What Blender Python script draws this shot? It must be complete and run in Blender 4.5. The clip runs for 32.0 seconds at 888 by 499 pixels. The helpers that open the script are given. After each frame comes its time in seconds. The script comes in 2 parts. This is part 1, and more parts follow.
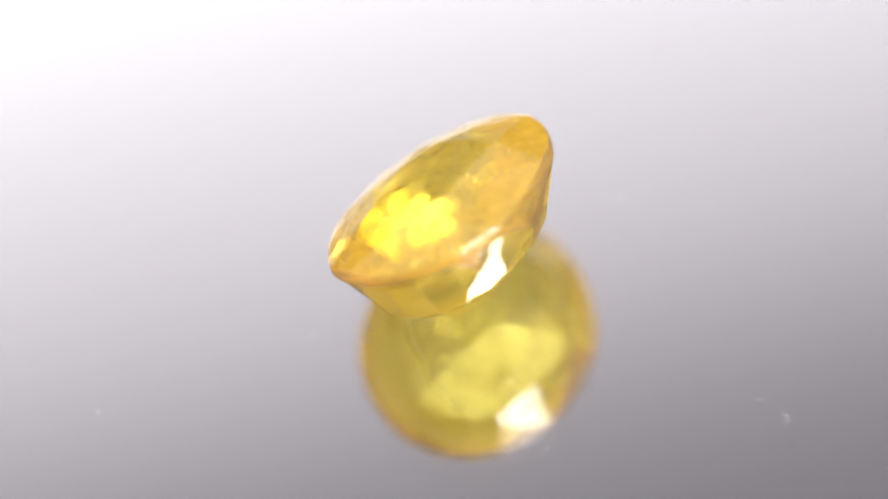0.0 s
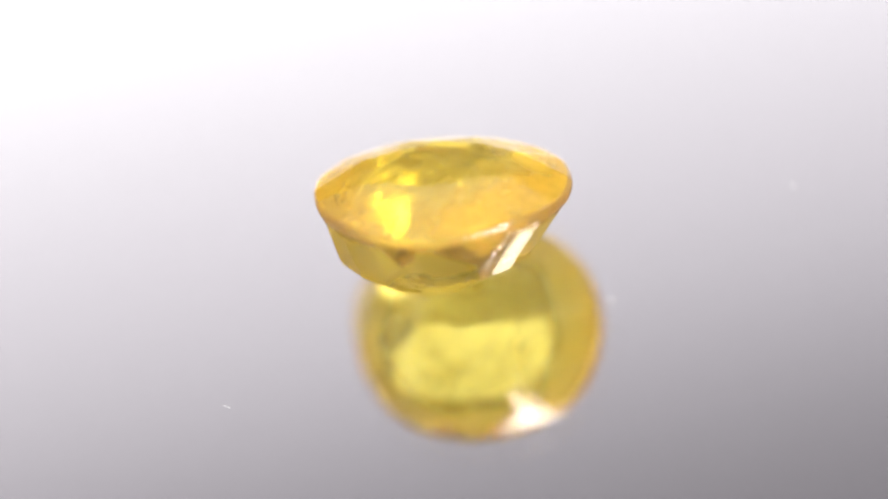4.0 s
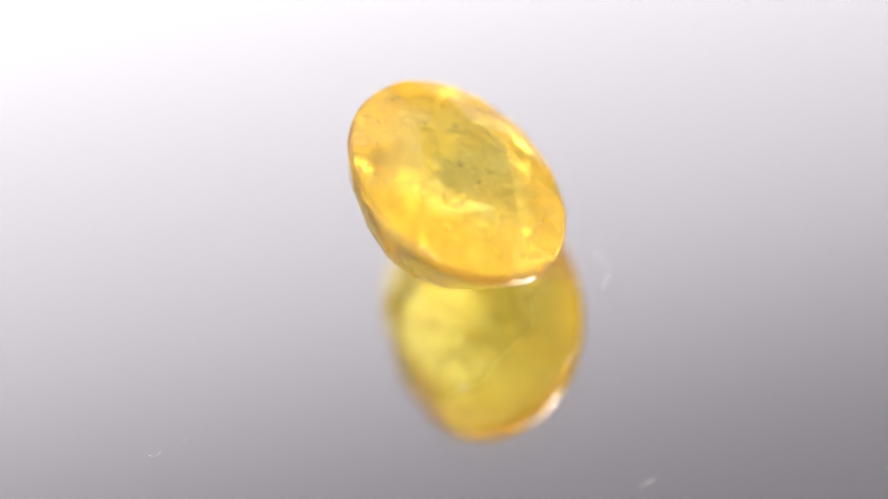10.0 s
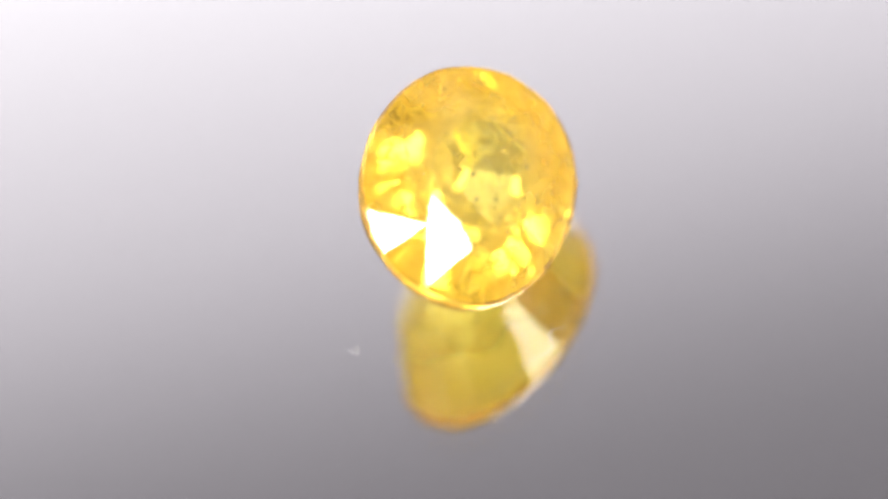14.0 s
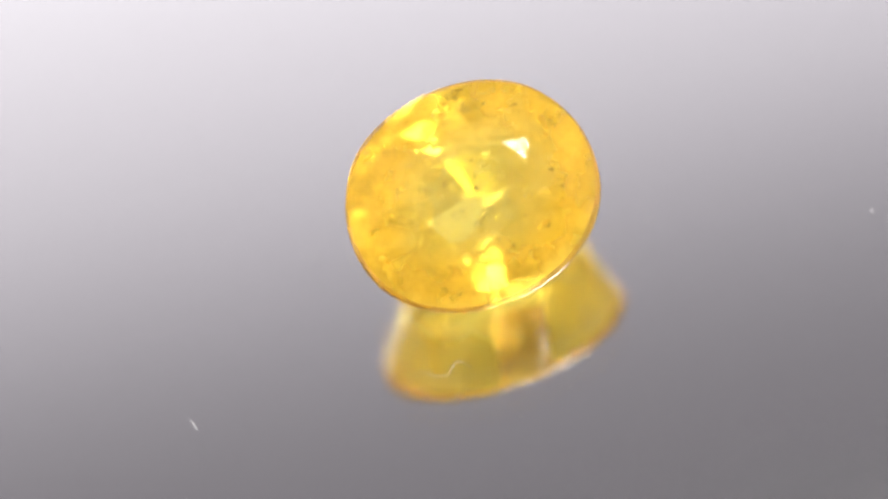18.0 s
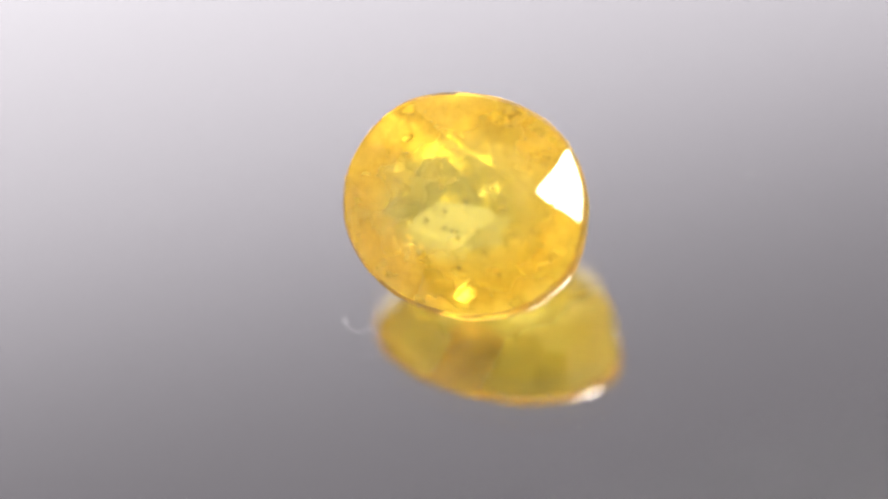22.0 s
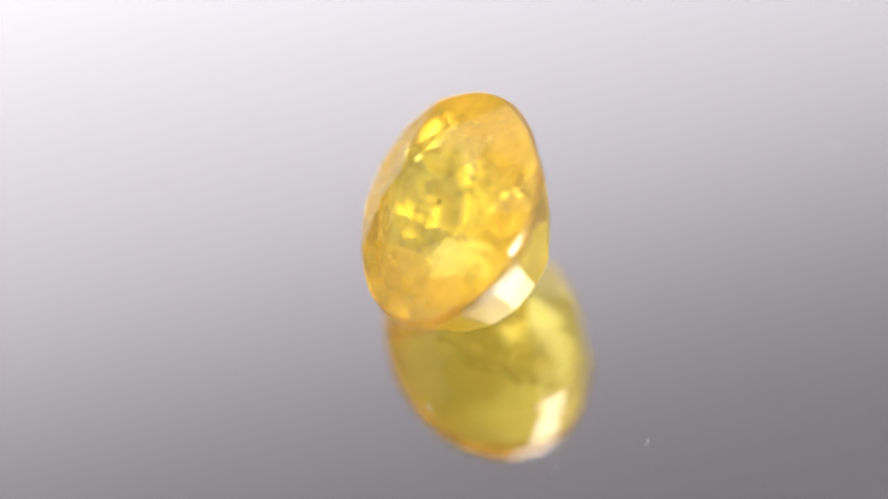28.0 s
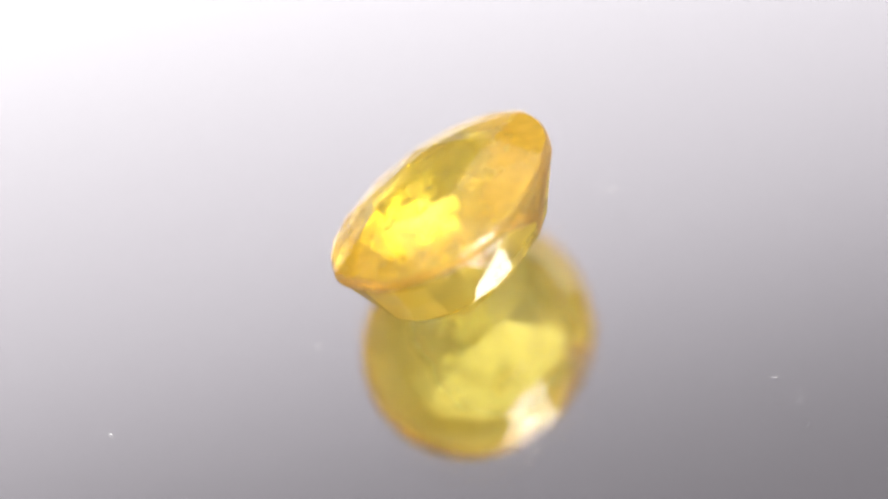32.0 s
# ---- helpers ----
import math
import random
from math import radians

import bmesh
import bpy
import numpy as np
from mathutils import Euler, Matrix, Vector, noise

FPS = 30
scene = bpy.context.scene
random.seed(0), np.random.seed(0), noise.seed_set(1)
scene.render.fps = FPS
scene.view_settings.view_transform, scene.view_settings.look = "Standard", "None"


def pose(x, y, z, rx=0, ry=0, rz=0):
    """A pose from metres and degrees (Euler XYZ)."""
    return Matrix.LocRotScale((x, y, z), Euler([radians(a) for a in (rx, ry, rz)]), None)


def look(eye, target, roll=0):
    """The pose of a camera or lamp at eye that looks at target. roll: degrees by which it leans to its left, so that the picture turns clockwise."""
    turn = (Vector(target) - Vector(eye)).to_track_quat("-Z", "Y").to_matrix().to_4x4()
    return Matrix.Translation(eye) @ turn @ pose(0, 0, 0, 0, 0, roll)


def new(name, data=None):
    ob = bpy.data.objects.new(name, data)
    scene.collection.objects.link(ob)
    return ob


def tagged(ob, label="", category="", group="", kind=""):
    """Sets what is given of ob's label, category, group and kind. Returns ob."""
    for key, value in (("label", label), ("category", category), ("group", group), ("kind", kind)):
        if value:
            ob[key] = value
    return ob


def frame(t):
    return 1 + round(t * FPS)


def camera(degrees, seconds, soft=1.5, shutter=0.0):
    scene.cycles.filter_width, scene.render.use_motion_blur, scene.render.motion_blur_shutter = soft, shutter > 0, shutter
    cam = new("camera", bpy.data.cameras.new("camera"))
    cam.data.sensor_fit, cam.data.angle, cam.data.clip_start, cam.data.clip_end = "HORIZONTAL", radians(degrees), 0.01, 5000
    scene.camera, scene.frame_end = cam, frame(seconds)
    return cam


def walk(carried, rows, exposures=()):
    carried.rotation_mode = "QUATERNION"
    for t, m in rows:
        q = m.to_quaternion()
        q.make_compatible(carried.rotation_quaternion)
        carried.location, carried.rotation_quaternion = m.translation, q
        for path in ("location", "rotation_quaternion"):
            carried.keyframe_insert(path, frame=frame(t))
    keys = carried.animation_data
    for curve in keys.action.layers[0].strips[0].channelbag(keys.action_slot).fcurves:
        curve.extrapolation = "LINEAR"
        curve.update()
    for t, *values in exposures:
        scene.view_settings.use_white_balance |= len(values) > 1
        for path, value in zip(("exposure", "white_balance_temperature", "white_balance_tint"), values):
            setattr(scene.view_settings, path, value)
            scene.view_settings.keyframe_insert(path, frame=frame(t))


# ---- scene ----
# ---- camera ----
MM = 0.001
cam = camera(7.9, 32.0, soft=2.3)
# a close lens: sharp at the stone, softer behind it
cam.data.dof.use_dof, cam.data.dof.focus_distance, cam.data.dof.aperture_fstop = True, 0.2238, 13.0
EYE = (-0.00087, -0.12268, 0.19118)
AHEAD = Vector((0.0, 0.5413, -0.84083))
AIM = Vector(EYE) + 0.2272 * AHEAD
walk(cam, [(0.0, look(EYE, AIM, -14.24)), (32.0, look(EYE, AIM, -14.24))],
     exposures=[(0.0, 0.29), (32.0, 0.29)])

# the turntable: clockwise seen from above, one turn in 32.4 s
SPIN = -11.1116
LAMP_AZ, LAMP_EL, LAMP_FAR, LAMP_IN, LAMP_OUT, LAMP_SLIT = 141.5, 63.9, 0.30, 7.5, 14.6, 6.5
# the mirror plate lies a little out of level on the platter and sways as it turns
SWAY = Matrix.Rotation(radians(-0.7), 4, Vector((math.cos(radians(56.0)), math.sin(radians(56.0)), 0)))
LAMP_GAP = (-0.774, -0.633)

# ---- world ----
world = bpy.data.worlds.new("room_air")
scene.world = world
world.use_nodes = True
world.node_tree.nodes["Background"].inputs["Color"].default_value = (0.9, 0.92, 1.0, 1)
world.node_tree.nodes["Background"].inputs["Strength"].default_value = 0.05


# ---- materials ----
def material(name):
    m = bpy.data.materials.new(name)
    m.use_nodes = True
    nt = m.node_tree
    nt.nodes.clear()
    out = nt.nodes.new("ShaderNodeOutputMaterial")
    return m, nt, out


def node(nt, kind, **inputs):
    n = nt.nodes.new(kind)
    for key, value in inputs.items():
        n.inputs[key.replace("_", " ")].default_value = value
    return n


def plain(name, colour, rough=0.6, metal=0.0, grain=900.0, vary=0.12, bump=0.05):
    m, nt, out = material(name)
    b = node(nt, "ShaderNodeBsdfPrincipled", Roughness=rough, Metallic=metal)
    co = nt.nodes.new("ShaderNodeTexCoord")
    fine = node(nt, "ShaderNodeTexNoise", Scale=grain, Detail=6.0)
    wide = node(nt, "ShaderNodeTexNoise", Scale=grain / 14, Detail=3.0)
    add = nt.nodes.new("ShaderNodeMath")
    ramp = nt.nodes.new("ShaderNodeValToRGB")
    ramp.color_ramp.elements[0].position, ramp.color_ramp.elements[1].position = 0.35, 0.65
    ramp.color_ramp.elements[0].color = (*[c * (1 - vary) for c in colour], 1)
    ramp.color_ramp.elements[1].color = (*[min(1, c * (1 + vary)) for c in colour], 1)
    half = nt.nodes.new("ShaderNodeMath")
    half.operation = "MULTIPLY"
    half.inputs[1].default_value = 0.5
    bm_ = node(nt, "ShaderNodeBump", Strength=bump, Distance=0.0005)
    for n in (fine, wide):
        nt.links.new(co.outputs["Object"], n.inputs["Vector"])
    nt.links.new(fine.outputs["Fac"], add.inputs[0])
    nt.links.new(wide.outputs["Fac"], add.inputs[1])
    nt.links.new(add.outputs[0], half.inputs[0])
    nt.links.new(half.outputs[0], ramp.inputs["Fac"])
    nt.links.new(ramp.outputs["Color"], b.inputs["Base Color"])
    nt.links.new(fine.outputs["Fac"], bm_.inputs["Height"])
    nt.links.new(bm_.outputs["Normal"], b.inputs["Normal"])
    nt.links.new(b.outputs[0], out.inputs[0])
    return m


def glow(name, colour, strength):
    m, nt, out = material(name)
    e = node(nt, "ShaderNodeEmission", Color=(*colour, 1), Strength=strength)
    nt.links.new(e.outputs[0], out.inputs[0])
    return m


def panel_glow(name, low, high, side):
    """A panel whose glow is graded by height to paint the mirrored backdrop."""
    m, nt, out = material(name)
    co = nt.nodes.new("ShaderNodeTexCoord")
    sep = nt.nodes.new("ShaderNodeSeparateXYZ")
    lean = nt.nodes.new("ShaderNodeMath")
    lean.operation = "MULTIPLY_ADD"
    lean.inputs[1].default_value = side
    span = node(nt, "ShaderNodeMapRange")
    span.inputs["From Min"].default_value, span.inputs["From Max"].default_value = low, high
    curve = nt.nodes.new("ShaderNodeValToRGB")
    els = curve.color_ramp.elements
    tone = lambda g, green: (g, g * green, g * 1.005, 1)
    els[0].color, els[1].color = tone(0.85, 0.965), tone(0.2, 0.925)
    for at, g, green in ((0.45, 1.35, 0.965), (0.61, 1.69, 0.965), (0.773, 0.87, 0.94), (0.859, 0.67, 0.93), (0.961, 0.31, 0.925)):
        els.new(at).color = tone(g, green)
    e = node(nt, "ShaderNodeEmission", Strength=1.0)
    nt.links.new(co.outputs["Object"], sep.inputs[0])
    nt.links.new(sep.outputs["X"], lean.inputs[0])
    nt.links.new(sep.outputs["Z"], lean.inputs[2])
    nt.links.new(lean.outputs[0], span.inputs["Value"])
    nt.links.new(span.outputs[0], curve.inputs["Fac"])
    nt.links.new(curve.outputs["Color"], e.inputs["Color"])
    nt.links.new(e.outputs[0], out.inputs[0])
    return m


def sapphire(name, core, tint, milk, cloud):
    """Clear corundum with cloudy zones that scatter light."""
    m, nt, out = material(name)
    bend = node(nt, "ShaderNodeBsdfRefraction", IOR=1.77)
    gloss = node(nt, "ShaderNodeBsdfGlossy", Color=(0.99, 0.965, 0.86, 1), Roughness=0.026)
    fresnel = node(nt, "ShaderNodeFresnel", IOR=1.77)
    glass = nt.nodes.new("ShaderNodeMixShader")
    nt.links.new(fresnel.outputs[0], glass.inputs[0])
    nt.links.new(bend.outputs[0], glass.inputs[1])
    nt.links.new(gloss.outputs[0], glass.inputs[2])
    soft = nt.nodes.new("ShaderNodeMixShader")
    dull = node(nt, "ShaderNodeBsdfDiffuse", Color=(*milk, 1))
    lit = node(nt, "ShaderNodeBsdfTranslucent", Color=(*milk, 1))
    soft.inputs[0].default_value = 0.5
    nt.links.new(dull.outputs[0], soft.inputs[1])
    nt.links.new(lit.outputs[0], soft.inputs[2])
    co = nt.nodes.new("ShaderNodeTexCoord")
    haze = node(nt, "ShaderNodeTexNoise", Scale=700.0, Detail=5.0, Roughness=0.58)
    span = node(nt, "ShaderNodeMapRange")
    span.inputs["From Min"].default_value, span.inputs["From Max"].default_value = 0.35, 0.68
    span.inputs["To Min"].default_value, span.inputs["To Max"].default_value = cloud * 0.7, cloud * 1.35
    # paler core, deeper rim: the rim's longer light paths painted into the tint
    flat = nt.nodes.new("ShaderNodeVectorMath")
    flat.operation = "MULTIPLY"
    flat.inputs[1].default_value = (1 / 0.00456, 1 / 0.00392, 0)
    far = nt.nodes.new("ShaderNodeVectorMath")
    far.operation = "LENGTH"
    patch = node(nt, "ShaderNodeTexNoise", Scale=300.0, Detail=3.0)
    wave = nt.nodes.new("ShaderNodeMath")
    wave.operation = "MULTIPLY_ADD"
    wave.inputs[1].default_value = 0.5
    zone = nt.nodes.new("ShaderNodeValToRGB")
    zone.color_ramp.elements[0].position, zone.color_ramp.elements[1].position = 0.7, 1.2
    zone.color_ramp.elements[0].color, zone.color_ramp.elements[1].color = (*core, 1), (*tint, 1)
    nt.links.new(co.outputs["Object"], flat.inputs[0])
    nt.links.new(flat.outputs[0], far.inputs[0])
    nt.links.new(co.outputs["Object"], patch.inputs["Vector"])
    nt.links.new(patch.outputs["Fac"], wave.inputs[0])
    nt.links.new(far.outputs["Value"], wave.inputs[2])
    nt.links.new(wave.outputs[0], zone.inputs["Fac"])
    # below the girdle the tint is greener and the haze a little denser
    high = nt.nodes.new("ShaderNodeSeparateXYZ")
    rise = node(nt, "ShaderNodeMapRange")
    rise.inputs["From Min"].default_value, rise.inputs["From Max"].default_value = -0.0005, 0.0004
    keel = nt.nodes.new("ShaderNodeMix")
    keel.data_type = "RGBA"
    keel.inputs[6].default_value = (0.97, 0.91, 0.42, 1)
    nt.links.new(co.outputs["Object"], high.inputs[0])
    nt.links.new(high.outputs["Z"], rise.inputs["Value"])
    nt.links.new(rise.outputs[0], keel.inputs["Factor"])
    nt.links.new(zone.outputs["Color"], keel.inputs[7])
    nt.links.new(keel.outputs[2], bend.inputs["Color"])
    # the haze is paler and greener in the core and at the keel
    hue = nt.nodes.new("ShaderNodeValToRGB")
    hue.color_ramp.elements[0].position, hue.color_ramp.elements[1].position = 0.55, 1.2
    hue.color_ramp.elements[0].color, hue.color_ramp.elements[1].color = (0.88, 0.74, 0.2, 1), (*milk, 1)
    dim = nt.nodes.new("ShaderNodeMix")
    dim.data_type = "RGBA"
    dim.inputs[6].default_value = (1.0, 0.8, 0.18, 1)
    nt.links.new(wave.outputs[0], hue.inputs["Fac"])
    nt.links.new(rise.outputs[0], dim.inputs["Factor"])
    nt.links.new(hue.outputs["Color"], dim.inputs[7])
    for n in (dull, lit):
        nt.links.new(dim.outputs[2], n.inputs["Color"])
    less = nt.nodes.new("ShaderNodeMapRange")
    less.inputs["To Min"].default_value, less.inputs["To Max"].default_value = 1.1, 1.0
    cloudy = nt.nodes.new("ShaderNodeMath")
    cloudy.operation = "MULTIPLY"
    nt.links.new(rise.outputs[0], less.inputs["Value"])
    nt.links.new(less.outputs[0], cloudy.inputs[1])
    mix = nt.nodes.new("ShaderNodeMixShader")
    nt.links.new(co.outputs["Object"], haze.inputs["Vector"])
    nt.links.new(haze.outputs["Fac"], span.inputs["Value"])
    # the core is clear, the rim cloudy
    for low, high_, goal in ((0.7, 1.2, "cloud"), (0.1, 0.2, "blur")):
        zoned = node(nt, "ShaderNodeMapRange")
        zoned.inputs["From Min"].default_value, zoned.inputs["From Max"].default_value = 0.5, 1.15
        zoned.inputs["To Min"].default_value, zoned.inputs["To Max"].default_value = low, high_
        nt.links.new(wave.outputs[0], zoned.inputs["Value"])
        if goal == "blur":
            # the lower half is cloudier still
            deep_ = nt.nodes.new("ShaderNodeMath")
            deep_.operation = "MULTIPLY_ADD"
            deep_.inputs[1].default_value = -0.1
            raised = nt.nodes.new("ShaderNodeMath")
            raised.inputs[1].default_value = 0.1
            nt.links.new(rise.outputs[0], deep_.inputs[0])
            nt.links.new(zoned.outputs[0], deep_.inputs[2])
            nt.links.new(deep_.outputs[0], raised.inputs[0])
            nt.links.new(raised.outputs[0], bend.inputs["Roughness"])
        else:
            rimmed = nt.nodes.new("ShaderNodeMath")
            rimmed.operation = "MULTIPLY"
            nt.links.new(span.outputs[0], rimmed.inputs[0])
            nt.links.new(zoned.outputs[0], rimmed.inputs[1])
            nt.links.new(rimmed.outputs[0], cloudy.inputs[0])
    nt.links.new(cloudy.outputs[0], mix.inputs[0])
    nt.links.new(glass.outputs[0], mix.inputs[1])
    nt.links.new(soft.outputs[0], mix.inputs[2])
    nt.links.new(mix.outputs[0], out.inputs[0])
    return m


def frosted(name, tint, pale):
    """The thin, half polished rim of the stone."""
    m, nt, out = material(name)
    bend = node(nt, "ShaderNodeBsdfRefraction", Color=(*tint, 1), Roughness=0.2, IOR=1.77)
    gloss = node(nt, "ShaderNodeBsdfGlossy", Color=(1.0, 0.98, 0.95, 1), Roughness=0.15)
    fresnel = node(nt, "ShaderNodeFresnel", IOR=1.77)
    glass = nt.nodes.new("ShaderNodeMixShader")
    nt.links.new(fresnel.outputs[0], glass.inputs[0])
    nt.links.new(bend.outputs[0], glass.inputs[1])
    nt.links.new(gloss.outputs[0], glass.inputs[2])
    dull = node(nt, "ShaderNodeBsdfDiffuse", Color=(*pale, 1))
    mix = nt.nodes.new("ShaderNodeMixShader")
    mix.inputs[0].default_value = 0.05
    nt.links.new(glass.outputs[0], mix.inputs[1])
    nt.links.new(dull.outputs[0], mix.inputs[2])
    nt.links.new(mix.outputs[0], out.inputs[0])
    return m


def feathery(name, colour):
    """A healed crack inside the stone: mostly clear, with bright and milky flecks."""
    m, nt, out = material(name)
    clear = node(nt, "ShaderNodeBsdfTransparent")
    milk = node(nt, "ShaderNodeBsdfTranslucent", Color=(*colour, 1))
    shine = node(nt, "ShaderNodeBsdfGlossy", Color=(1.0, 0.9, 0.5, 1), Roughness=0.12)
    co = nt.nodes.new("ShaderNodeTexCoord")
    spots = node(nt, "ShaderNodeTexNoise", Scale=2600.0, Detail=4.0)
    span = node(nt, "ShaderNodeMapRange")
    span.inputs["From Min"].default_value, span.inputs["From Max"].default_value = 0.46, 0.6
    span.inputs["To Min"].default_value, span.inputs["To Max"].default_value = 0.03, 0.6
    both = nt.nodes.new("ShaderNodeMixShader")
    mix = nt.nodes.new("ShaderNodeMixShader")
    both.inputs[0].default_value = 0.45
    nt.links.new(co.outputs["Object"], spots.inputs["Vector"])
    nt.links.new(spots.outputs["Fac"], span.inputs["Value"])
    nt.links.new(span.outputs[0], mix.inputs[0])
    nt.links.new(milk.outputs[0], both.inputs[1])
    nt.links.new(shine.outputs[0], both.inputs[2])
    nt.links.new(clear.outputs[0], mix.inputs[1])
    nt.links.new(both.outputs[0], mix.inputs[2])
    nt.links.new(mix.outputs[0], out.inputs[0])
    return m


def clear_glass(name):
    m, nt, out = material(name)
    g = node(nt, "ShaderNodeBsdfGlass", Color=(0.995, 1, 0.998, 1), Roughness=0.0, IOR=1.5)
    nt.links.new(g.outputs[0], out.inputs[0])
    return m


def silver(name):
    m, nt, out = material(name)
    g = node(nt, "ShaderNodeBsdfGlossy", Color=(0.84, 0.84, 0.84, 1), Roughness=0.02)
    nt.links.new(g.outputs[0], out.inputs[0])
    return m


WALL = plain("wall_paint", (0.42, 0.40, 0.42), 0.8, grain=60, vary=0.05)
DESK = plain("desk_laminate", (0.3, 0.29, 0.29), 0.5, grain=300)
BLACK = plain("black_plastic", (0.03, 0.03, 0.032), 0.4)
LAMP = glow("lamp_glow", (1.0, 0.97, 0.93), 56.0)
PANEL = panel_glow("panel_glow", 0.05, 0.46, -0.045)
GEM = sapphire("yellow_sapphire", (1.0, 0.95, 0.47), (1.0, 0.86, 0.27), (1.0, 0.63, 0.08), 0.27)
GIRDLE = frosted("frosted_girdle", (0.92, 0.7, 0.24), (1.0, 0.72, 0.3))
FEATHER = feathery("pale_feather", (1.0, 0.86, 0.4))
GLASS = clear_glass("mirror_glass")
SILVER = silver("mirror_silvering")
DUST = plain("white_dust", (0.58, 0.58, 0.59), 0.9)
FABRIC = plain("white_bounce_fabric", (0.86, 0.85, 0.86), 0.9, grain=700, vary=0.03)


# ---- building helpers ----
def mesh_of(bm, name, mat):
    me = bpy.data.meshes.new(name)
    bm.to_mesh(me)
    bm.free()
    me.materials.append(mat)
    return me


def part(name, bm, mat, parent, label=""):
    ob = new(name, mesh_of(bm, name, mat))
    ob.parent = parent
    if label:
        ob["label"] = label
    return ob


def box(x0, x1, y0, y1, z0, z1, bevel=0.0):
    bm = bmesh.new()
    bmesh.ops.create_cube(bm, size=1.0)
    for v in bm.verts:
        v.co = ((x0 + x1) / 2 + v.co.x * (x1 - x0), (y0 + y1) / 2 + v.co.y * (y1 - y0), (z0 + z1) / 2 + v.co.z * (z1 - z0))
    if bevel:
        bmesh.ops.bevel(bm, geom=list(bm.edges), offset=bevel, segments=2, affect="EDGES")
    return bm


def lathe(profile, n=96, close=True):
    """A body of revolution from (radius, height) pairs."""
    bm = bmesh.new()
    rings = [[bm.verts.new((r * math.cos(2 * math.pi * k / n), r * math.sin(2 * math.pi * k / n), z)) for k in range(n)] for r, z in profile]
    for lo, hi in zip(rings, rings[1:]):
        for k in range(n):
            bm.faces.new((lo[k], lo[(k + 1) % n], hi[(k + 1) % n], hi[k]))
    if close:
        bm.faces.new(list(reversed(rings[0])))
        bm.faces.new(rings[-1])
    bmesh.ops.recalc_face_normals(bm, faces=bm.faces)
    return bm


# ---- room ----
def setting(name, bm, mat):
    return tagged(new(name, mesh_of(bm, name, mat)), kind="structure")


TOP = -0.0315
setting("floor", box(-1.6, 1.6, -1.6, 1.6, TOP - 0.85, TOP - 0.75), WALL)
setting("ceiling", box(-1.6, 1.6, -1.6, 1.6, 1.75, 1.85), WALL)
setting("wall_north", box(-1.6, 1.6, 1.5, 1.6, TOP - 0.75, 1.75), WALL)
setting("wall_south", box(-1.6, 1.6, -1.6, -1.5, TOP - 0.75, 1.75), WALL)
setting("wall_east", box(1.5, 1.6, -1.5, 1.5, TOP - 0.75, 1.75), WALL)
setting("wall_west", box(-1.6, -1.5, -1.5, 1.5, TOP - 0.75, 1.75), WALL)


def desk():
    d = tagged(new("desk"), "plain grey laminate work desk under the turntable", "desk")
    d.location = (0, 0.1, TOP - 0.75)
    part("desktop", box(-0.6, 0.6, -0.45, 0.45, 0.72, 0.75, 0.002), DESK, d)
    for sx in (-1, 1):
        for sy in (-1, 1):
            x, y = sx * 0.55, sy * 0.4
            part("leg", box(x - 0.02, x + 0.02, y - 0.02, y + 0.02, 0.0, 0.72), BLACK, d)


desk()


def bounce_box():
    """An unseen white cloth box round turntable, lamp and panel, added to bounce light."""
    t = tagged(new("bounce_box"), "unseen white cloth box with an open front, added on the desk to bounce light", "light tent")
    t.location = (0, 0.0, TOP)
    # front left open so that the stone's middle mirrors the darker room
    w, y0, y1, h = 0.42, -0.33, 0.45, 0.72
    part("back_sheet", box(-w, w, y1, y1 + 0.004, 0, h), FABRIC, t)
    part("side_sheet", box(-w - 0.004, -w, y0 - 0.004, y1 + 0.004, 0, h), FABRIC, t)
    part("side_sheet", box(w, w + 0.004, y0 - 0.004, y1 + 0.004, 0, h), FABRIC, t)
    part("top_sheet", box(-w - 0.004, w + 0.004, y0 - 0.004, y1 + 0.004, h, h + 0.004), FABRIC, t)
    part("ground_sheet", box(-w + 0.001, w - 0.001, y0 + 0.001, y1 - 0.001, 0.0002, 0.0014), FABRIC, t)


bounce_box()


def diffuser_panel():
    # added panel: its graded glow stands in for the bright backdrop in the mirror
    p = tagged(new("softbox"), "upright panel with a graded white glow, added behind the turntable as mirrored backdrop", "softbox")
    p.location = (0, 0.25, TOP + 0.0014)
    z = -TOP - 0.0014
    part("diffuser", box(-0.22, 0.22, 0.0, 0.004, 0.05 + z, 0.50 + z), PANEL, p, "glowing white diffuser")
    part("frame", box(-0.23, 0.23, 0.006, 0.02, 0.04 + z, 0.51 + z, 0.001), BLACK, p)
    part("stand", box(-0.02, 0.02, 0.006, 0.018, 0.006, 0.04 + z, 0.001), BLACK, p)
    part("foot", box(-0.12, 0.12, -0.03, 0.05, 0.0, 0.008, 0.001), BLACK, p)


diffuser_panel()


def sector(r0, r1, z0, z1, a0, a1, n=72):
    """A piece of a flat ring between two radii, two heights and two angles."""
    bm = bmesh.new()
    rows = []
    for k in range(n + 1):
        c, q = math.cos(radians(a0 + (a1 - a0) * k / n)), math.sin(radians(a0 + (a1 - a0) * k / n))
        rows.append([bm.verts.new((r * c, r * q, z)) for r, z in ((r0, z0), (r1, z0), (r1, z1), (r0, z1))])
    for u, v in zip(rows, rows[1:]):
        for k in range(4):
            bm.faces.new((u[k], u[(k + 1) % 4], v[(k + 1) % 4], v[k]))
    bm.faces.new(rows[0])
    bm.faces.new(rows[-1])
    bmesh.ops.recalc_face_normals(bm, faces=bm.faces)
    return bm


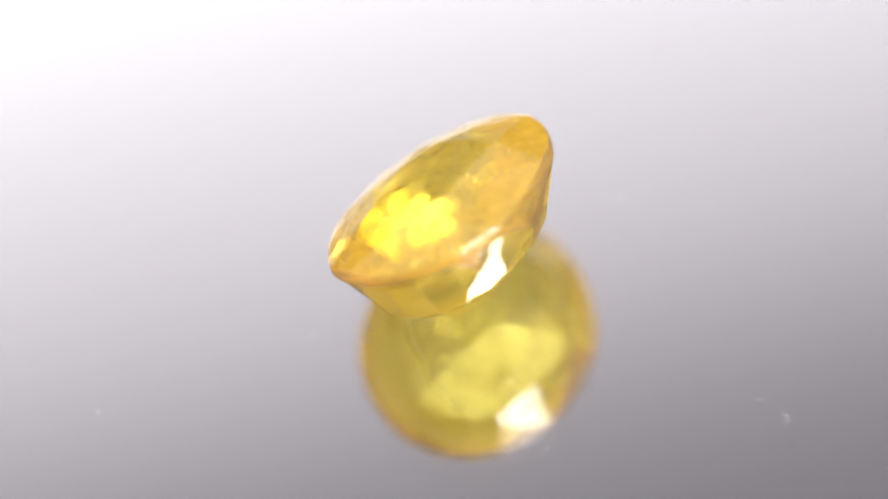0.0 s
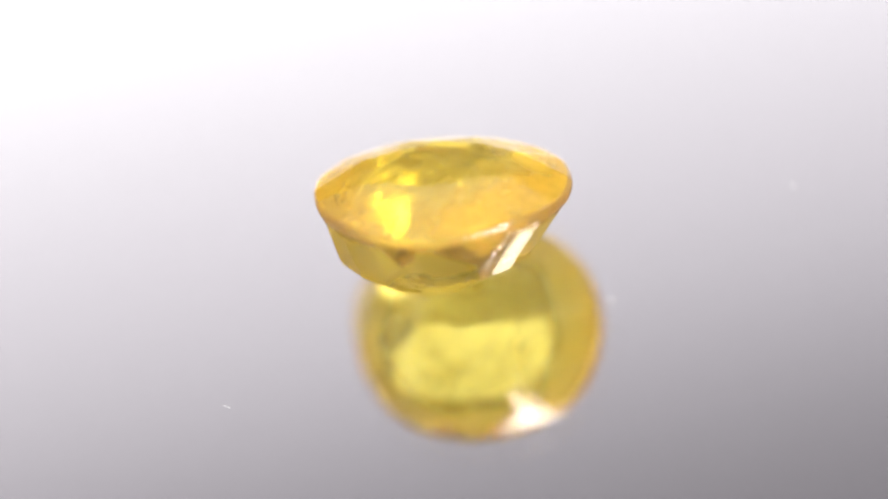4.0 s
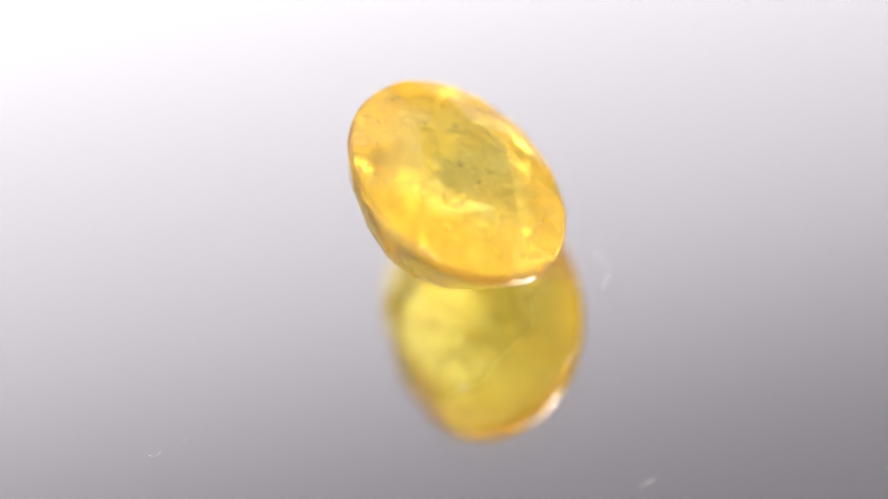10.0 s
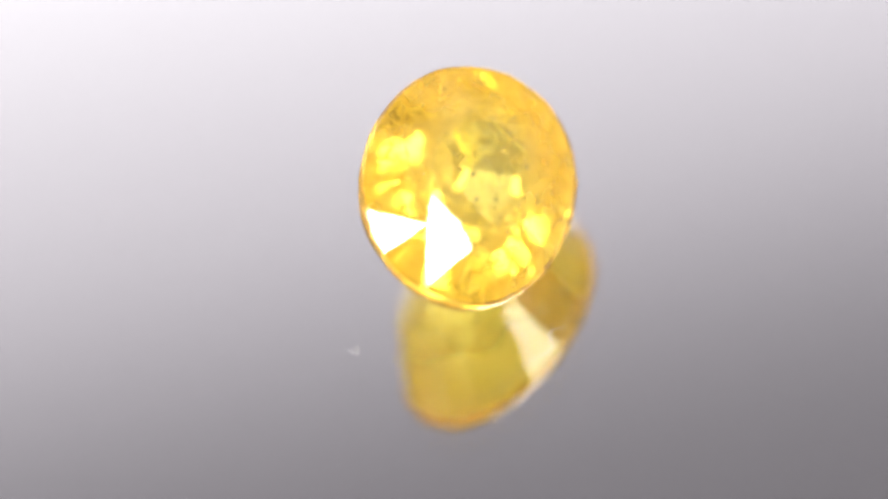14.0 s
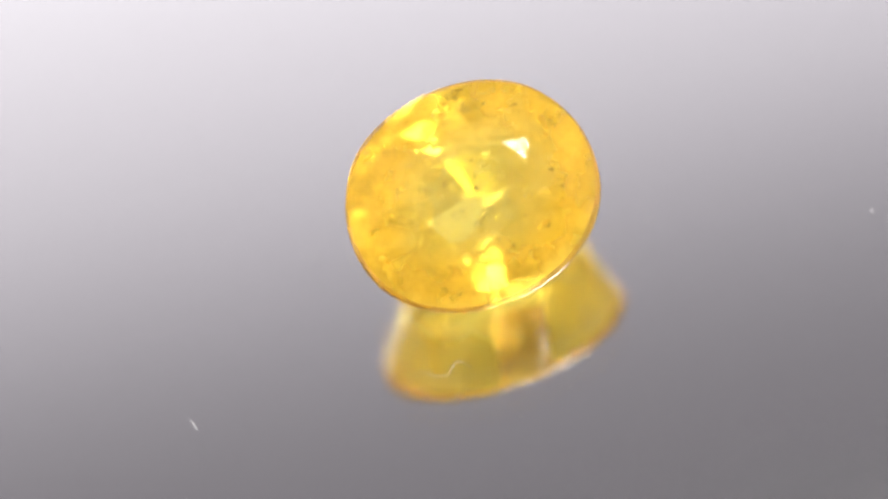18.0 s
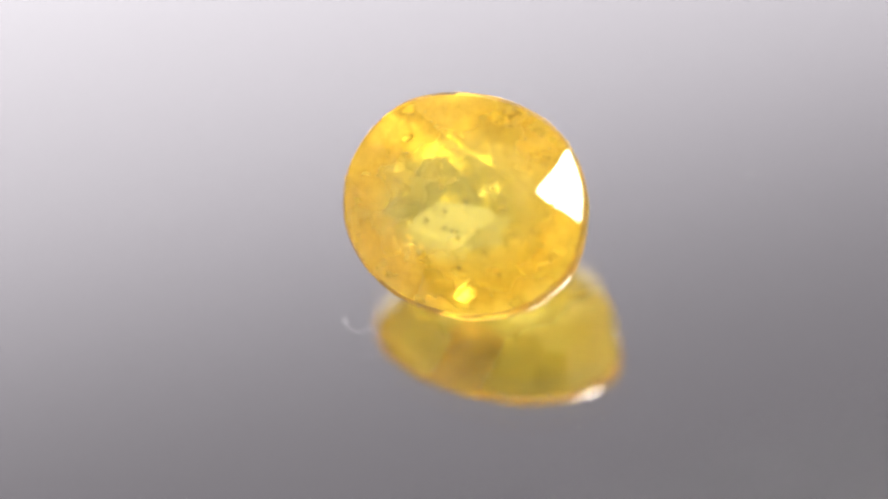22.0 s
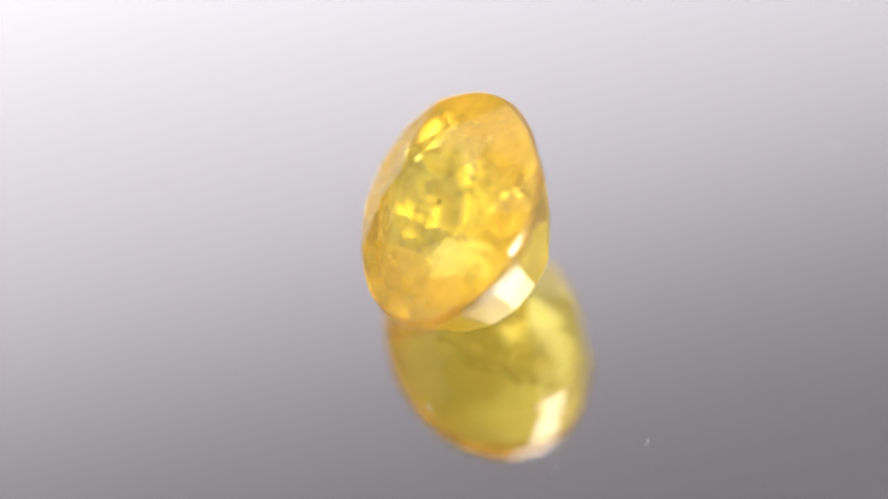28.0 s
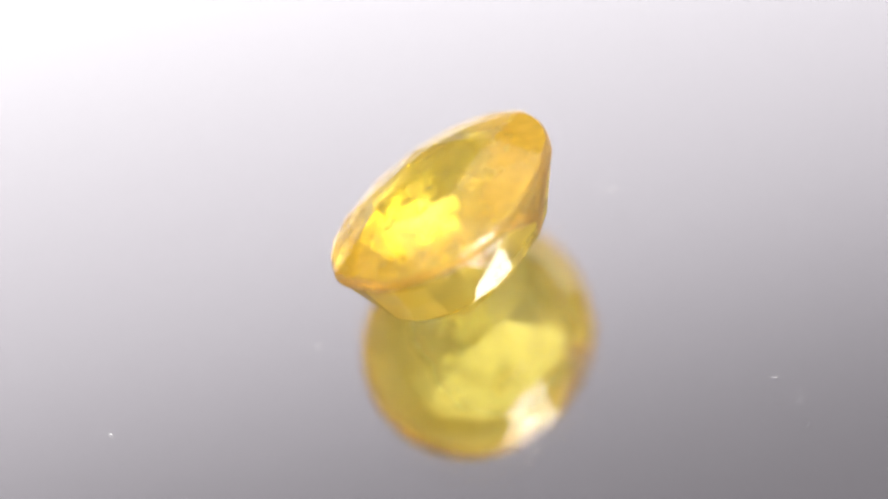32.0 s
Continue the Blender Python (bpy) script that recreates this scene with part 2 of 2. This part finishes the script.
def ring_lamp():
    """A round lamp over the camera, broken at its socket."""
    az, el = radians(LAMP_AZ), radians(LAMP_EL)
    at = Vector((math.sin(az) * math.cos(el), math.cos(az) * math.cos(el), math.sin(el))) * LAMP_FAR
    lamp = tagged(new("ring_lamp"), "black desk lamp with a shining white ring head", "lamp")
    lamp.location = (at.x + 0.16, at.y + 0.06, TOP + 0.0014)
    base = Vector(lamp.location)
    head = look(at - base, Vector((0, 0, 0.003)) - base)
    # the ring's plane looks along -z; the socket lies to the camera's side
    to = head.to_3x3().inverted() @ Vector((LAMP_GAP[0], LAMP_GAP[1], 0))
    gap = math.degrees(math.atan2(to.y, to.x))
    r0, r1 = LAMP_FAR * math.tan(radians(LAMP_IN)), LAMP_FAR * math.tan(radians(LAMP_OUT))
    half = math.degrees(math.asin(LAMP_FAR * math.tan(radians(LAMP_SLIT)) / (0.5 * (r0 + r1))))
    bm = sector(r0, r1, 0.0, 0.002, gap + half, gap + 360 - half)
    bm.transform(head)
    part("diffuser", bm, LAMP, lamp, "shining white ring of the lamp")
    bm = sector(r0 - 0.004, r1 + 0.004, 0.003, 0.022, 0, 360, 96)
    bm.transform(head)
    part("housing", bm, BLACK, lamp)
    bm = sector(r0 - 0.003, r1 + 0.003, -0.004, 0.0028, gap - half + 0.5, gap + half - 0.5, 12)
    bm.transform(head)
    part("socket", bm, BLACK, lamp, "dark socket between the ring's ends")
    far = head.to_3x3().inverted() @ Vector((1, 0.2, 0))
    k = math.atan2(far.y, far.x)
    bm = bmesh.new()
    a, b = head @ Vector((r1 * math.cos(k), r1 * math.sin(k), 0.02)), Vector((0, 0, 0.02))
    bmesh.ops.create_cone(bm, cap_ends=True, segments=16, radius1=0.006, radius2=0.006, depth=(a - b).length)
    bm.transform(Matrix.Translation((a + b) / 2) @ (a - b).to_track_quat("Z", "Y").to_matrix().to_4x4())
    part("arm", bm, BLACK, lamp)
    part("base", lathe([(0.07, 0.0), (0.07, 0.012), (0.066, 0.018), (0.0066, 0.02)]), BLACK, lamp)


ring_lamp()

# ---- turntable ----
MOVED = []


def on_table(ob, m):
    """Registers a thing that rides on the turntable, with its pose at the clip's start."""
    ob.matrix_world = m
    MOVED.append((ob, m))
    return ob


def turntable():
    t = tagged(new("turntable"), "small round black motor turntable under the mirror", "turntable")
    part("platter", lathe([(0.06, 0.024), (0.062, 0.025), (0.062, 0.028), (0.061, 0.0285)]), BLACK, t)
    on_table(t, pose(0, 0, TOP))
    b = tagged(new("motor_drum", mesh_of(lathe([(0.05, 0.0014), (0.052, 0.0024), (0.052, 0.022), (0.05, 0.0235)]), "motor_drum", BLACK)), "low round black plastic motor drum standing on the desk", "motor")
    b.location = (0, 0, TOP)


turntable()
THICK = 1.5 * MM


def mirror():
    m = tagged(new("mirror"), "round glass mirror plate lying on the turntable, lightly dusty", "mirror")
    R = 0.058
    part("glass", lathe([(R, -THICK), (R, -0.0003), (R - 0.0003, 0.0), (0.0001, 0.0)], close=False), GLASS, m, "clear glass of the mirror")
    part("silvering", lathe([(R, -THICK - 0.0015), (R, -THICK), (0.0001, -THICK)], close=False), SILVER, m, "silvered back")
    on_table(m, SWAY)


mirror()

# ---- the stone ----
A, B, N, HP = 4.564, 3.916, 2.113, 4.052
CX, CY = -0.792, 0.1125


def oval(deg, r, z, u=0.0):
    """A point on the stone's oval at an angle, a part r of its girdle, at height z, shifted by the keel's lean."""
    c, s = math.cos(radians(deg)), math.sin(radians(deg))
    x = A * math.copysign(abs(c) ** (2 / N), c) * r
    y = B * math.copysign(abs(s) ** (2 / N), s) * r
    return Vector((x + CX * u, y + CY * u, z)) * MM


def stone_mesh():
    bm = bmesh.new()
    V = lambda *a: bm.verts.new(oval(*a))
    # the table leans a little against the girdle: angle, part of the girdle, height of each corner
    table = [V(*c) for c in ((4.6, 0.431, 1.223), (44.3, 0.446, 1.192), (91.9, 0.435, 1.143), (145.7, 0.479, 1.097), (184.7, 0.477, 1.107), (218.5, 0.479, 1.123), (264.7, 0.439, 1.174), (315.6, 0.442, 1.212))]
    mid = [V(*c) for c in ((21.0, 0.59, 1.047), (67.5, 0.61, 0.95), (115.0, 0.615, 0.93), (159.0, 0.643, 0.917), (200.4, 0.62, 0.963), (237.0, 0.585, 0.92), (292.0, 0.604, 1.0), (336.4, 0.589, 1.061))]
    n = 144
    # the corners of the facets along the girdle's uneven upper rim: step round it and height
    ends = [(0, 0.444), (9, 0.29), (18, 0.2), (27, 0.18), (36, 0.16), (46, 0.18), (56, 0.2), (65, 0.3), (73, 0.47), (78, 0.404), (89, 0.456), (98, 0.3), (107, 0.22), (115, 0.32), (123, 0.551), (133, 0.424)]
    steps = [k for k, _ in ends] + [n]
    top = [V(360 / n * i, 0.962, float(np.interp(i, steps, [z for _, z in ends] + [ends[0][1]]))) for i in range(n)]
    # each facet over the girdle is flat, so that the rim dips between its corners
    for i in range(16):
        lo, hi = steps[i], steps[i + 1]
        a, b, m = top[lo].co, top[hi % n].co, mid[i // 2].co
        way = (a - m).cross(b - m)
        for k in range(lo + 1, hi):
            p = top[k].co
            p.z = a.z - (way.x * (p.x - a.x) + way.y * (p.y - a.y)) / way.z
    # thicker at the two ends of the oval
    hem = [(0, 0.27), (22, 0.05), (50, 0.07), (90, 0.01), (130, 0.05), (158, 0.02), (180, 0.25), (192, 0.1), (225, 0.29), (250, 0.05), (270, 0.03), (313, 0.3), (335, 0.18), (360, 0.27)]
    deep = [0.34 + 0.6 * max(0.14, v.co.z / MM + 0.045 - float(np.interp(360 / n * i, [a for a, _ in hem], [z for _, z in hem])) + 0.26 * abs(math.cos(2 * math.pi * i / n)) ** 4) for i, v in enumerate(top)]

    # the girdle is bevelled above and below a nearly flat, hand-polished belt that leans in and out on its way round
    sway = [(0, 2), (30, 8), (60, 14), (100, 20), (130, 18), (154, 12), (174, 1), (195, -11), (208, -11), (228, 4), (250, 6), (300, 8), (316, 2), (333, -11), (345, -6), (360, 2)]
    lean = [float(np.interp(360 / n * i, [a for a, _ in sway], [c for _, c in sway])) for i in range(n)]
    rims, out, down = [top], [0.0] * n, [0.0] * n
    for turned, off, share in ((1, 48, 0.08), (1, 42, 0.08), (1, 9, 0.16), (1, 3, 0.16), (1, -3, 0.16), (1, -9, 0.16), (0, -38, 0.1), (0, -46, 0.1)):
        for i, d in enumerate(deep):
            down[i] += share * d
            out[i] += share * d * math.tan(radians(turned * lean[i] + off))
        rims.append([bm.verts.new((v.co.x * (1 + o / 4.2), v.co.y * (1 + o / 4.2), v.co.z - q * MM)) for v, o, q in zip(top, out, down)])
    low = rims[-1]
    face = lambda *v: bm.faces.new(v)
    face(*table)
    for i in range(8):
        j = (i + 1) % 8
        face(table[i], mid[i], table[j])
        face(table[i], mid[i - 1], top[steps[2 * i]], mid[i])
        for k in (2 * i, 2 * i + 1):
            face(mid[i], *[top[q % n] for q in range(steps[k], steps[k + 1] + 1)])
    for up, dn in zip(rims, rims[1:]):
        for k in range(n):
            strip = face(up[k], dn[k], dn[(k + 1) % n], up[(k + 1) % n])
            strip.material_index, strip.smooth = 1, True
    for ring in (top, low):
        for k in range(n):
            bm.edges.get((ring[k], ring[(k + 1) % n])).smooth = False
    # pavilion: eighteen columns of facets in three tiers down to a short keel
    rnd = random.Random(5)

    def tier(r, u):
        return [V(20 * i + rnd.uniform(-2, 2), r + rnd.uniform(-0.01, 0.012), -0.1 - (u + rnd.uniform(-0.01, 0.01)) * HP, u) for i in range(18)]
    t1, t2 = tier(0.765, 0.48), tier(0.42, 0.76)
    for v in t2[:2]:
        v.co.x *= 1.14
        v.co.y *= 1.14
    keel = [V(0, 0.13, -0.1 - HP, 1.0), V(180, 0.13, -0.1 - HP, 1.0)]
    for i in range(18):
        j = (i + 1) % 18
        a = [low[(8 * i + k) % n] for k in range(9)]
        face(*reversed(a), t1[i], t1[j])
        face(t1[j], t1[i], t2[i], t2[j])
        side = lambda k: 0 if math.cos(radians(20 * k)) > 0 else 1
        if side(i) == side(j):
            face(t2[j], t2[i], keel[side(i)])
        else:
            face(t2[j], t2[i], keel[side(i)], keel[side(j)])
    bmesh.ops.recalc_face_normals(bm, faces=bm.faces)
    # larger facets polished over the tiers: the way that each faces and its distance in millimetres
    for x, y, z, d in ((0.502, 0.627, -0.595, 3.501), (0.340, 0.779, -0.527, 3.502), (0.084, 0.866, -0.493, 3.461), (-0.270, 0.794, -0.544, 3.730), (-0.485, 0.534, -0.693, 3.863), (-0.530, -0.751, -0.394, 3.797), (-0.090, -0.839, -0.536, 3.427), (0.086, -0.854, -0.513, 3.370), (0.155, -0.888, -0.433, 3.457), (-0.262, -0.889, -0.375, 3.643), (-0.733, -0.554, -0.395, 4.011), (0.421, 0.272, -0.865, 3.417), (0.380, -0.800, -0.464, 3.500)):
        way = Vector((x, y, z)).normalized()
        bmesh.ops.bisect_plane(bm, geom=[*bm.verts, *bm.edges, *bm.faces], dist=1e-7, plane_co=way * d * MM, plane_no=way, clear_outer=True)
        bmesh.ops.holes_fill(bm, edges=[e for e in bm.edges if e.is_boundary], sides=0)
    bmesh.ops.recalc_face_normals(bm, faces=bm.faces)
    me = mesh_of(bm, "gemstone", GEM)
    me.materials.append(GIRDLE)
    return me


STONE = pose(-0.51406 * MM, -0.07908 * MM, 3.7153 * MM, 0, 0, 207.91) @ pose(0, 0, 0, 29.07) @ pose(0, 0, 0, 0, 0, -175.15)
gem = tagged(new("gemstone", stone_mesh()), "oval faceted golden yellow sapphire with dark inclusions on a mirror", "gemstone")
on_table(gem, STONE)

# dark grains and pale feathers shut in the stone
GRAIN = plain("dark_grain", (0.05, 0.035, 0.015), 0.7, grain=9000)


def grains(x, y, z, spread, count, size, seed=1):
    """Dark grains in a sheet that follows the crown's slope at that place, in millimetres."""
    rnd = random.Random(seed)
    bm = bmesh.new()
    far = math.hypot(x, y)
    slope = 0.36 if far > 2.0 else 0.0
    for _ in range(count):
        a, d = rnd.uniform(0, 6.283), spread * math.sqrt(rnd.random())
        s_ = 1.75 * size * rnd.uniform(0.45, 1.3)
        dx, dy = d * math.cos(a), d * math.sin(a) * 0.6
        if far > 2.0:
            # the long way of the sheet runs along the girdle
            dx, dy = (-y * dx + x * dy) / far, (x * dx + y * dy) / far
        at = Vector((x + dx, y + dy, z - slope * (dx * x + dy * y) / far - rnd.uniform(0, 0.06))) * MM
        m = Matrix.Translation(at) @ Euler((rnd.uniform(0, 3), rnd.uniform(0, 3), rnd.uniform(0, 3))).to_matrix().to_4x4() @ Matrix.Diagonal((s_ * MM, s_ * MM * 0.7, s_ * MM * 0.4, 1))
        bmesh.ops.create_icosphere(bm, subdivisions=1, radius=1.0, matrix=m)
    return part("inclusion", bm, GRAIN, gem, "cluster of dark grains inside the stone")


for k, spot in enumerate(((0.66, 0.47, 0.15, 0.34, 13, 0.036), (-1.3, -3.08, 0.36, 0.75, 34, 0.04), (-0.3, -3.05, 0.4, 0.4, 12, 0.04), (-3.55, -1.12, 0.5, 0.4, 18, 0.042),
                          (-1.85, 2.1, 0.68, 0.12, 5, 0.045), (-0.55, 2.2, 0.8, 0.07, 3, 0.065), (-0.45, -1.03, 0.95, 0.05, 2, 0.055), (-1.0, -1.58, 0.92, 0.1, 4, 0.04), (-0.25, -0.15, 0.5, 0.18, 7, 0.055),
                          (0.3, 1.0, 0.6, 0.22, 8, 0.036), (-1.27, 2.85, 0.45, 0.14, 5, 0.045), (-1.26, 1.48, 0.85, 0.1, 4, 0.038), (-3.0, 0.95, 0.66, 0.3, 14, 0.036), (-2.81, 0.45, 0.72, 0.1, 4, 0.05),
                          (0.05, 1.0, 0.0, 0.2, 6, 0.035), (-2.6, -2.1, 0.42, 0.3, 9, 0.036), (-2.0, 1.0, 0.75, 0.5, 8, 0.028))):
    grains(*spot, seed=k)


def feather(x, y, z, size, tilt, turn, seed):
    """A ragged, crumpled healing plane."""
    rnd = random.Random(seed)
    bm = bmesh.new()
    n = 9
    grid = {}
    for i in range(n):
        for j in range(n):
            u, v = (i / (n - 1) - 0.5) * 2, (j / (n - 1) - 0.5) * 2
            lift = 0.18 * noise.noise((u * 1.3 + seed, v * 1.3, 0.5))
            grid[i, j] = bm.verts.new((u * size * MM, v * size * 0.6 * MM, lift * size * MM))
    for i in range(n - 1):
        for j in range(n - 1):
            u, v = ((i + 0.5) / (n - 1) - 0.5) * 2, ((j + 0.5) / (n - 1) - 0.5) * 2
            if u * u + v * v < 0.75 + 0.5 * noise.noise((u * 2, v * 2, seed * 3.1)):
                bm.faces.new((grid[i, j], grid[i + 1, j], grid[i + 1, j + 1], grid[i, j + 1]))
    bmesh.ops.delete(bm, geom=[v for v in bm.verts if not v.link_faces], context="VERTS")
    bm.transform(pose(x * MM, y * MM, z * MM, tilt, rnd.uniform(-15, 15), turn))
    part("feather", bm, FEATHER, gem, "pale ragged feather inside the stone")


for k, spot in enumerate(((0.9, -0.9, -0.6, 1.1, 20, 40), (-0.9, -0.6, -0.9, 1.0, -25, 100), (-1.9, 0.9, -0.5, 0.8, 30, -30), (1.8, 1.2, -0.5, 0.9, -20, 60),
                          (-0.2, 1.3, -1.3, 0.9, 15, 10), (0.3, -1.9, -0.5, 0.8, -35, 150), (2.4, -0.4, -0.4, 0.8, 25, 80), (-2.6, -0.6, -0.5, 0.8, 20, 120))):
    feather(*spot, seed=k + 1)

# ---- dust on the mirror ----


def fibre(points, thick, label):
    """A lint fibre through points of the mirror's face, in millimetres from the spindle."""
    cx, cy = sum(p[0] for p in points) / len(points), sum(p[1] for p in points) / len(points)
    fine = []
    ext = [points[0], *points, points[-1]]
    for a, b, c, d in zip(ext, ext[1:], ext[2:], ext[3:]):
        for k in range(5):
            t = k / 5
            fine.append([0.5 * (2 * b[i] + (c[i] - a[i]) * t + (2 * a[i] - 5 * b[i] + 4 * c[i] - d[i]) * t * t + (3 * b[i] - a[i] - 3 * c[i] + d[i]) * t ** 3) for i in (0, 1)])
    fine.append(list(points[-1]))
    bm = bmesh.new()
    rings = []
    for k, p in enumerate(fine):
        q0, q1 = fine[max(0, k - 1)], fine[min(len(fine) - 1, k + 1)]
        d = Vector((q1[0] - q0[0], q1[1] - q0[1], 0)).normalized()
        side = Vector((-d.y, d.x, 0))
        r = 0.8 * thick * (1 - 0.6 * abs(2 * k / (len(fine) - 1) - 1) ** 3)
        rings.append([bm.verts.new((Vector((p[0] - cx, p[1] - cy, thick + 0.004)) + side * r * math.cos(a) + Vector((0, 0, r * math.sin(a)))) * MM) for a in (0, 1.257, 2.513, 3.770, 5.027)])
    for a, b in zip(rings, rings[1:]):
        for i in range(5):
            bm.faces.new((a[i], a[(i + 1) % 5], b[(i + 1) % 5], b[i]))
    bm.faces.new(rings[0])
    bm.faces.new(rings[-1])
    bmesh.ops.recalc_face_normals(bm, faces=bm.faces)
    ob = tagged(new("lint_fibre", mesh_of(bm, "lint_fibre", DUST)), label, "lint", "lint on the mirror")
    on_table(ob, SWAY @ pose(cx * MM, cy * MM, 0))


fibre([(1.1, 4.9), (0.61, 5.08), (0.16, 5.05), (-0.01, 4.77), (-0.1, 4.5), (-0.37, 4.5), (-0.7, 4.68)], 0.011, "curled pale lint fibre lying on the mirror")
fibre([(5.32, 0.46), (5.54, 0.75), (5.68, 0.4)], 0.013, "short bent white lint fibre on the mirror")
fibre([(8.6, 7.85), (8.72, 7.68), (8.86, 7.52)], 0.016, "short straight white lint fibre on the mirror")
fibre([(-5.95, -1.64), (-6.18, -1.71), (-6.17, -1.95)], 0.013, "tiny curved white lint fibre on the mirror")
fibre([(8.97, -9.59), (9.22, -9.76), (9.15, -10.01), (8.89, -10.08)], 0.008, "faint ring-shaped lint fibre on the mirror")
fibre([(-14.1, -2.4), (-14.02, -2.55), (-13.98, -2.7)], 0.015, "straight pale lint fibre on the mirror")
fibre([(8.3, -8.7), (8.45, -8.85), (8.6, -8.8)], 0.008, "thin pale lint fibre on the mirror")
fibre([(-4.06, -9.33), (-4.24, -9.41), (-4.4, -9.43)], 0.012, "short pale streak of lint on the mirror")
# a scratch in the mirror's face, modelled as a very thin fibre
fibre([(-5.53, 12.56), (-4.77, 11.42), (-4.14, 10.27)], 0.0018, "long straight faint scratch on the mirror, built as a thin fibre")


def dust():
    rnd = random.Random(7)
    bm = bmesh.new()
    spots = [(8.67, 3.98, 0.05), (7.49, 1.35, 0.03), (8.92, 7.44, 0.07), (-7.84, 6.03, 0.03), (-13.78, 2.5, 0.03), (8.43, -10.18, 0.04), (10.38, -3.38, 0.05),
             (8.69, -2.89, 0.03), (7.78, -8.86, 0.04), (-7.06, -1.44, 0.03), (10.09, -3.74, 0.03), (-16.87, -3.51, 0.07), (10.16, -3.42, 0.03), (3.17, 14.51, 0.04), (-8.95, -3.44, 0.03), (-10.03, -6.47, 0.03)]
    for _ in range(260):
        a, d = rnd.uniform(0, 6.283), 26 * math.sqrt(rnd.random())
        if d > 4.8:
            spots.append((d * math.cos(a), d * math.sin(a), 0.008 + 0.018 * rnd.random() ** 3))
    for x, y, r in spots:
        r *= 0.6
        m = Matrix.Translation((x * MM, y * MM, r * 0.5 * MM)) @ Euler((0, 0, rnd.uniform(0, 3))).to_matrix().to_4x4() @ Matrix.Diagonal((r * MM * 0.9, r * MM * rnd.uniform(0.35, 0.8), r * MM * 0.45, 1))
        bmesh.ops.create_icosphere(bm, subdivisions=1, radius=1.0, matrix=m)
    ob = tagged(new("dust", mesh_of(bm, "dust", DUST)), "fine pale dust specks scattered over the mirror", "dust", kind="stuff")
    on_table(ob, SWAY)


dust()


# ---- what moves ----
def motions():
    for ob, m in MOVED:
        walk(ob, [(t, pose(0, 0, 0, 0, 0, SPIN * t) @ m) for t in [0.5 * k for k in range(65)]])


motions()
